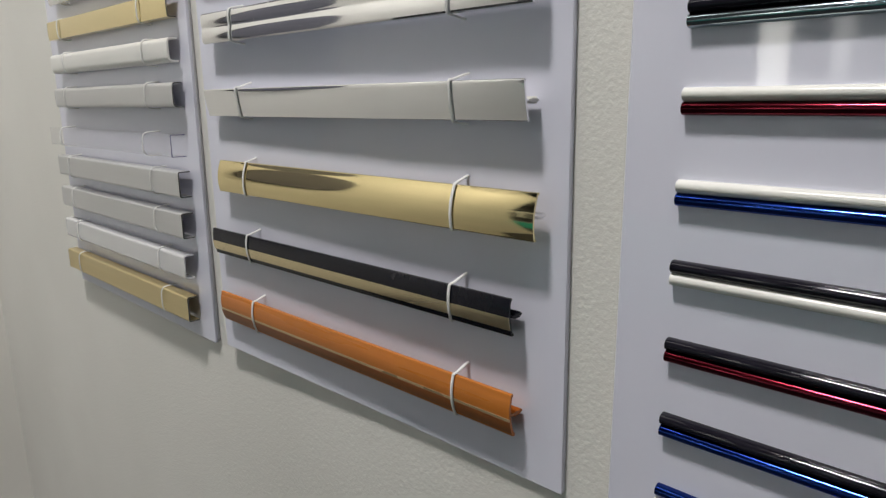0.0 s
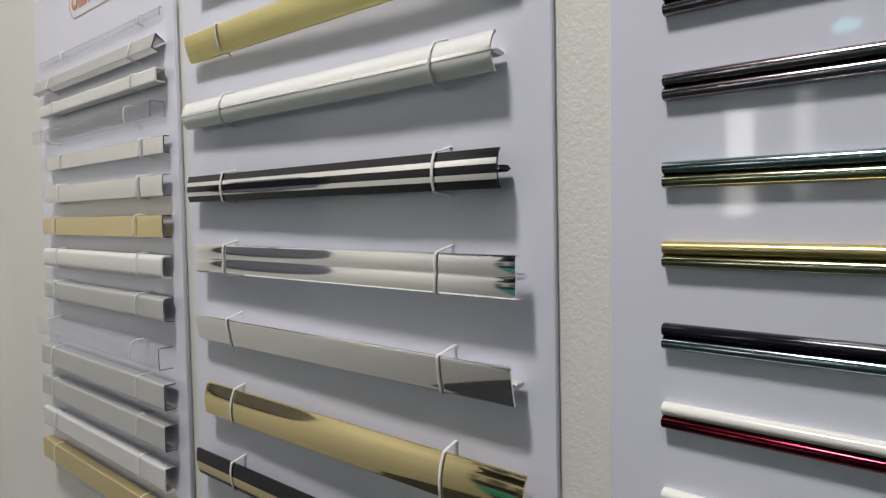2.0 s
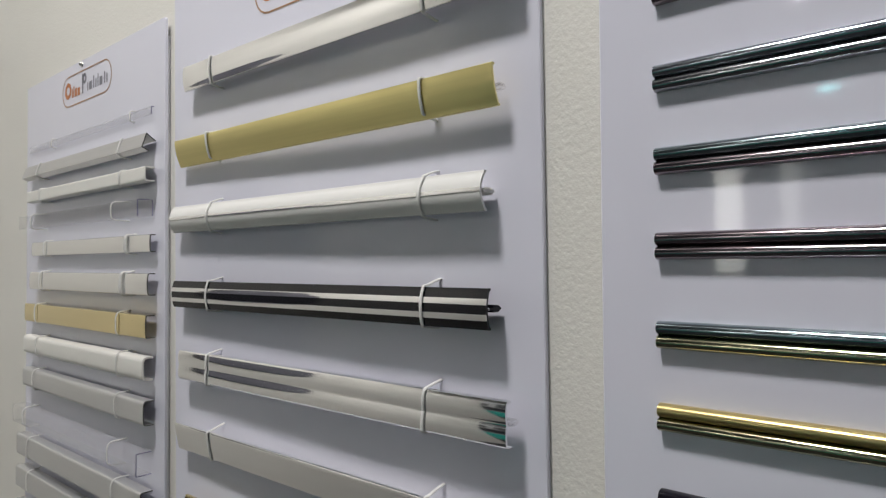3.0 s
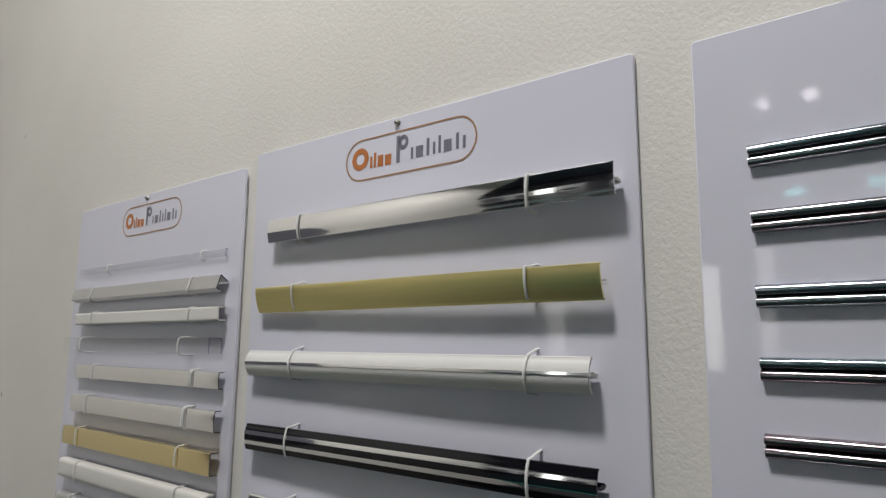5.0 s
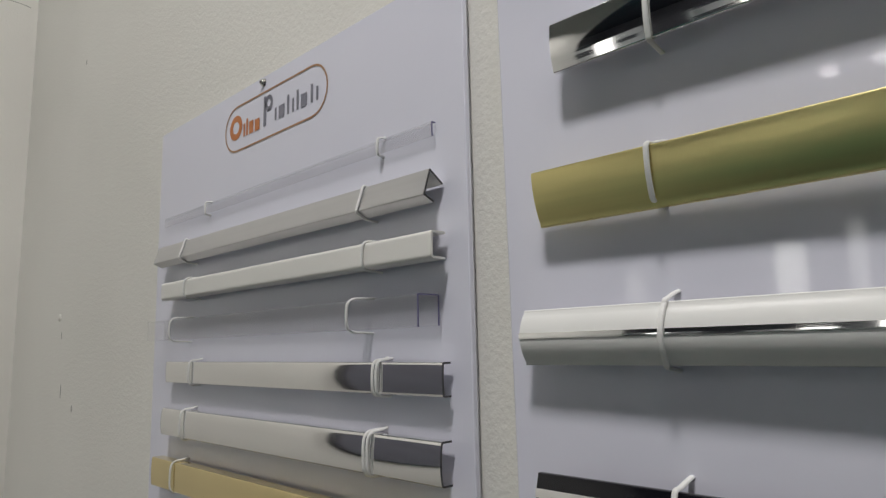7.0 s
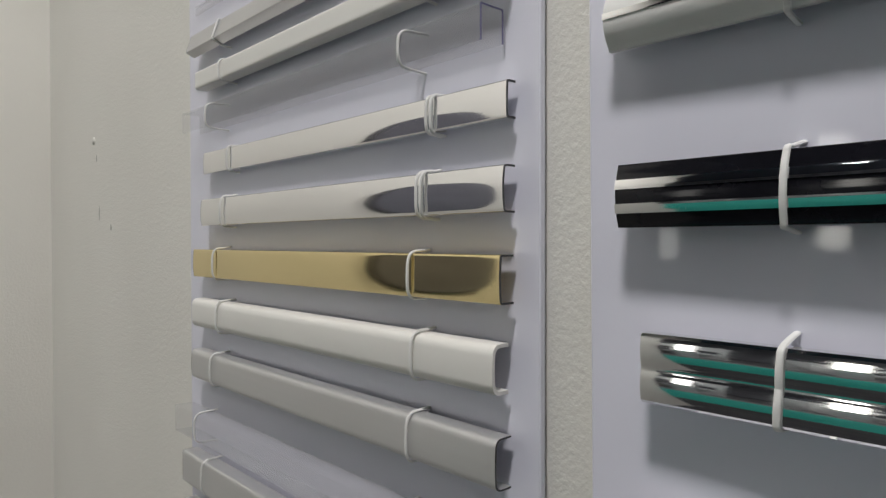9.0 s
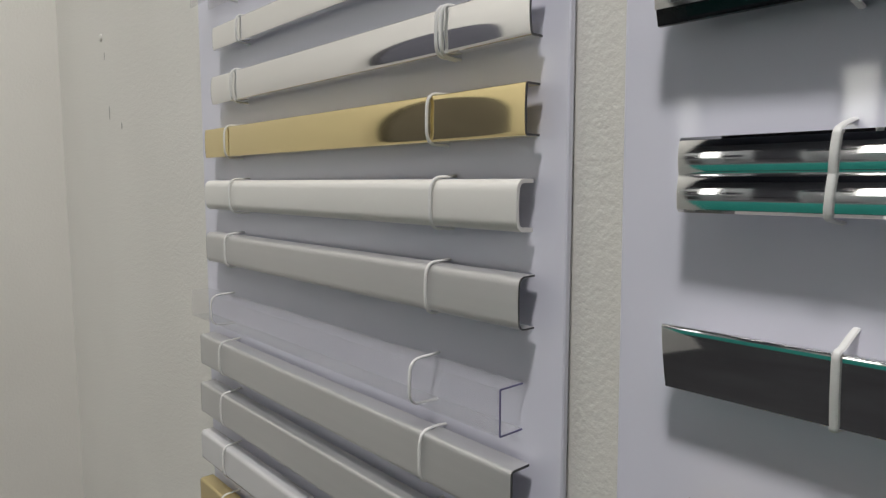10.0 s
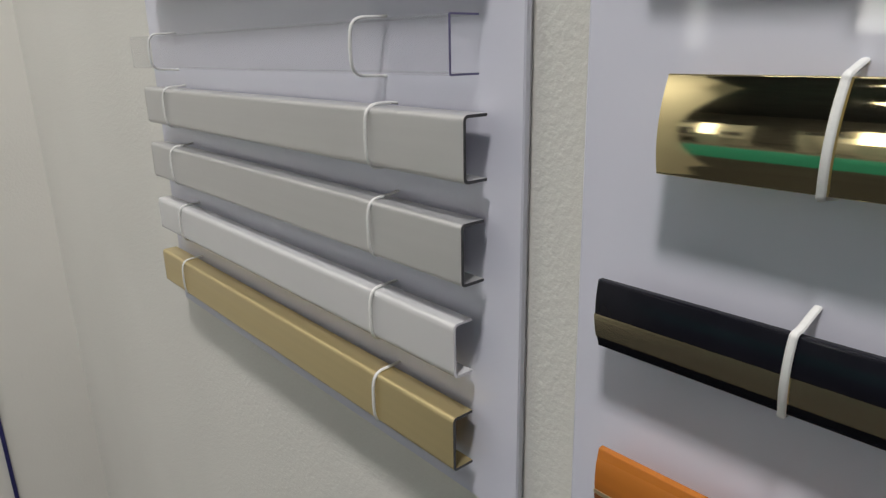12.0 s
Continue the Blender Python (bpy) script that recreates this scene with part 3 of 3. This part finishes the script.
sample(u_section(28, 22, 1.0, 0.0, 3.0), 1.0, 0.056, 0.507, -0.552, CLEAR, "clear transparent plastic channel profile, deep", (0.451, 0.133), edge=CLEAR_EDGE, seed=10)
sample(u_section(33, 20, 3.4), 1.5, 0.049, 0.492, -0.600, SILVER, "satin silver channel profile", (0.440, 0.126), edge=DARK_EDGE, seed=11)
sample(u_section(33, 20, 2.8), 1.5, 0.051, 0.496, -0.653, SILVER, "satin silver channel profile with sharp edges", (0.441, 0.128), edge=DARK_EDGE, seed=12)
sample(u_section(32, 18, 4.0), 1.4, 0.060, 0.505, -0.709, PEARL, "pearl-white channel profile with rounded top edge", (0.444, 0.133), edge=PEARL, seed=13)
sample(u_section(34, 19, 3.0), 1.5, 0.060, 0.511, -0.766, GOLD_MATT, "satin gold channel profile", (0.453, 0.133), edge=DARK_EDGE, seed=14)

# ---- panel two: T-edging samples, from top to bottom ----
sample(bow_section(27, 18.8, 17.2, 1.4), 1.6, -0.487, -0.052, -0.107, CHROME, "wide bowed mirror chrome edging", (-0.108, -0.408), flare=0.0001, stem=(14, 3, WHITE), seed=21)
sample(bow_section(29, 20.8, 14.2, 1.5), 1.6, -0.474, -0.037, -0.188, GOLD_SATIN, "satin gold edging, tilted face", (-0.104, -0.407), stem=(14, 3, CLEAR), seed=22)
sample(bow_section(29, 16, 16, 5.0), 1.8, -0.463, -0.025, -0.261, WHITE_GLOSS, "glossy white edging with a chrome line", (-0.105, -0.406), strips=((2.5, -1.0, CHROME, "mirror chrome line"),), stem=(16, 3, WHITE), seed=23)
sample(bow_section(29, 19, 19, 2.4), 1.8, -0.468, -0.032, -0.344, BLACK, "glossy black edging with two chrome stripes", (-0.105, -0.408), strips=((7.5, 2.8, CHROME, "mirror chrome stripe"), (-3.4, -8.2, CHROME, "mirror chrome stripe")), stem=(17, 3, BLACK_PVC), seed=24)
wave = mm([(13, 16)] + [(18 + 1.0 * abs(math.sin(math.pi * (i / 24 * 2))) ** 0.8 + (1.0 if 0 < i < 24 else 0), 15.6 - 31.2 * i / 24) for i in range(25)] + [(13, -16)])
sample(wave, 1.6, -0.482, -0.044, -0.4215, CHROME, "mirror chrome edging with two round ribs", (-0.103, -0.408), flare=0.0001, stem=(16, 3, CLEAR), seed=25)
sample(bow_section(29, 21.4, 16.6, 0.5), 1.6, -0.478, -0.040, -0.500, CHROME, "mirror chrome edging with a tilted flat face", (-0.108, -0.410), flare=0.0, stem=(15, 3, WHITE), seed=26)
sample(bow_section(35, 15.0, 18.0, 2.7), 1.8, -0.486, -0.051, -0.581, GOLD_MIRROR, "wide bowed mirror gold edging", (-0.107, -0.409), flare=0.0001, stem=(15, 2, CLEAR), seed=27)
sample(bow_section(30, 19.5, 17, 2.0), 1.8, -0.467, -0.030, -0.659, BLACK_PVC, "black edging with a gold band", (-0.105, -0.407), strips=((0.8, -10.0, GOLD_BAND, "gold band"),), stem=(16, 3, BLACK_PVC), seed=28)
sample(bow_section(36, 18, 15, 3.0), 2.2, -0.468, -0.034, -0.739, ORANGE, "orange-brown edging with a pale gold line", (-0.105, -0.409), strips=((-1.8, -4.4, CREAM, "pale gold line"), (-4.4, -16.0, RUST_LOWER, "darker rust-brown lower face")), stem=(16, 2, ORANGE), seed=29)

# ---- panel three: double half-round bars ----
STEEL_BLUE = metal_bar("bar_steel_blue", (0.44, 0.47, 0.52))
GUN = metal_bar("bar_gunmetal", (0.38, 0.38, 0.4))
TEAL_BAR = metal_bar("bar_teal", (0.33, 0.39, 0.41))
BROWN = metal_bar("bar_brown", (0.32, 0.27, 0.29))
OLIVE = metal_bar("bar_olive", (0.42, 0.4, 0.26))
GOLD_BAR = plain("bar_gold", (0.62, 0.50, 0.22), 0.3, 0.9, wear=0.04)
BLACK_BAR = plain("bar_black", (0.010, 0.009, 0.014), 0.08, wear=0.2, Specular_IOR_Level=0.35)
RED_BAR = metal_bar("bar_red", (0.13, 0.012, 0.022))
BLUE_BAR = metal_bar("bar_blue", (0.018, 0.05, 0.27))
WHITE_BAR = plain("bar_white", (0.80, 0.79, 0.74), 0.22, wear=0.02)
ROWS_THREE = [(-0.097, STEEL_BLUE, GUN, "steel-blue and gunmetal"), (-0.144, GUN, BROWN, "gunmetal and dark brown"), (-0.196, STEEL_BLUE, GUN, "steel-blue and gunmetal"),
              (-0.245, TEAL_BAR, BROWN, "dark teal and dark brown"), (-0.295, BROWN, BROWN, "dark brown"), (-0.347, TEAL_BAR, OLIVE, "dark teal and olive"),
              (-0.395, GOLD_BAR, OLIVE, "gold and olive"), (-0.445, BLACK_BAR, TEAL_BAR, "black and dark teal"), (-0.494, WHITE_BAR, RED_BAR, "white and red"),
              (-0.548, WHITE_BAR, BLUE_BAR, "white and blue"), (-0.598, BLACK_BAR, WHITE_BAR, "black and white"), (-0.649, BLACK_BAR, RED_BAR, "black and red"),
              (-0.701, BLACK_BAR, BLUE_BAR, "black and blue"), (-0.753, BLUE_BAR, WHITE_BAR, "blue and white")]


def half_round(h, depth):
    pts = [(0.05, h / 2)]
    for i in range(13):
        a = math.pi * i / 12
        pts.append((1.6 + (depth - 1.6) * math.sin(a), h / 2 * math.cos(a)))
    return mm(pts + [(0.05, -h / 2)])


for i, (z, upper, lower, words) in enumerate(ROWS_THREE):
    ob = empty("double_bar", pose(0, -0.796, TOP + z - 0.0077))
    line = half_round(8.0, 6.3)
    for dz, m in ((0.004, upper), (-0.004, lower)):
        part("rod", shell([(d, h + dz) for d, h in line], 0.9 * MM, -0.213, 0.213, 0, 40 + i), m, ob)
    part("glue_bed", box(-0.0016, -0.0001, -0.212, 0.212, -0.006, 0.006), DARK_EDGE, ob)
    tagged(ob, f"double half-round trim bar, glossy {words}", "trim bar", group="trim bars on the third panel")
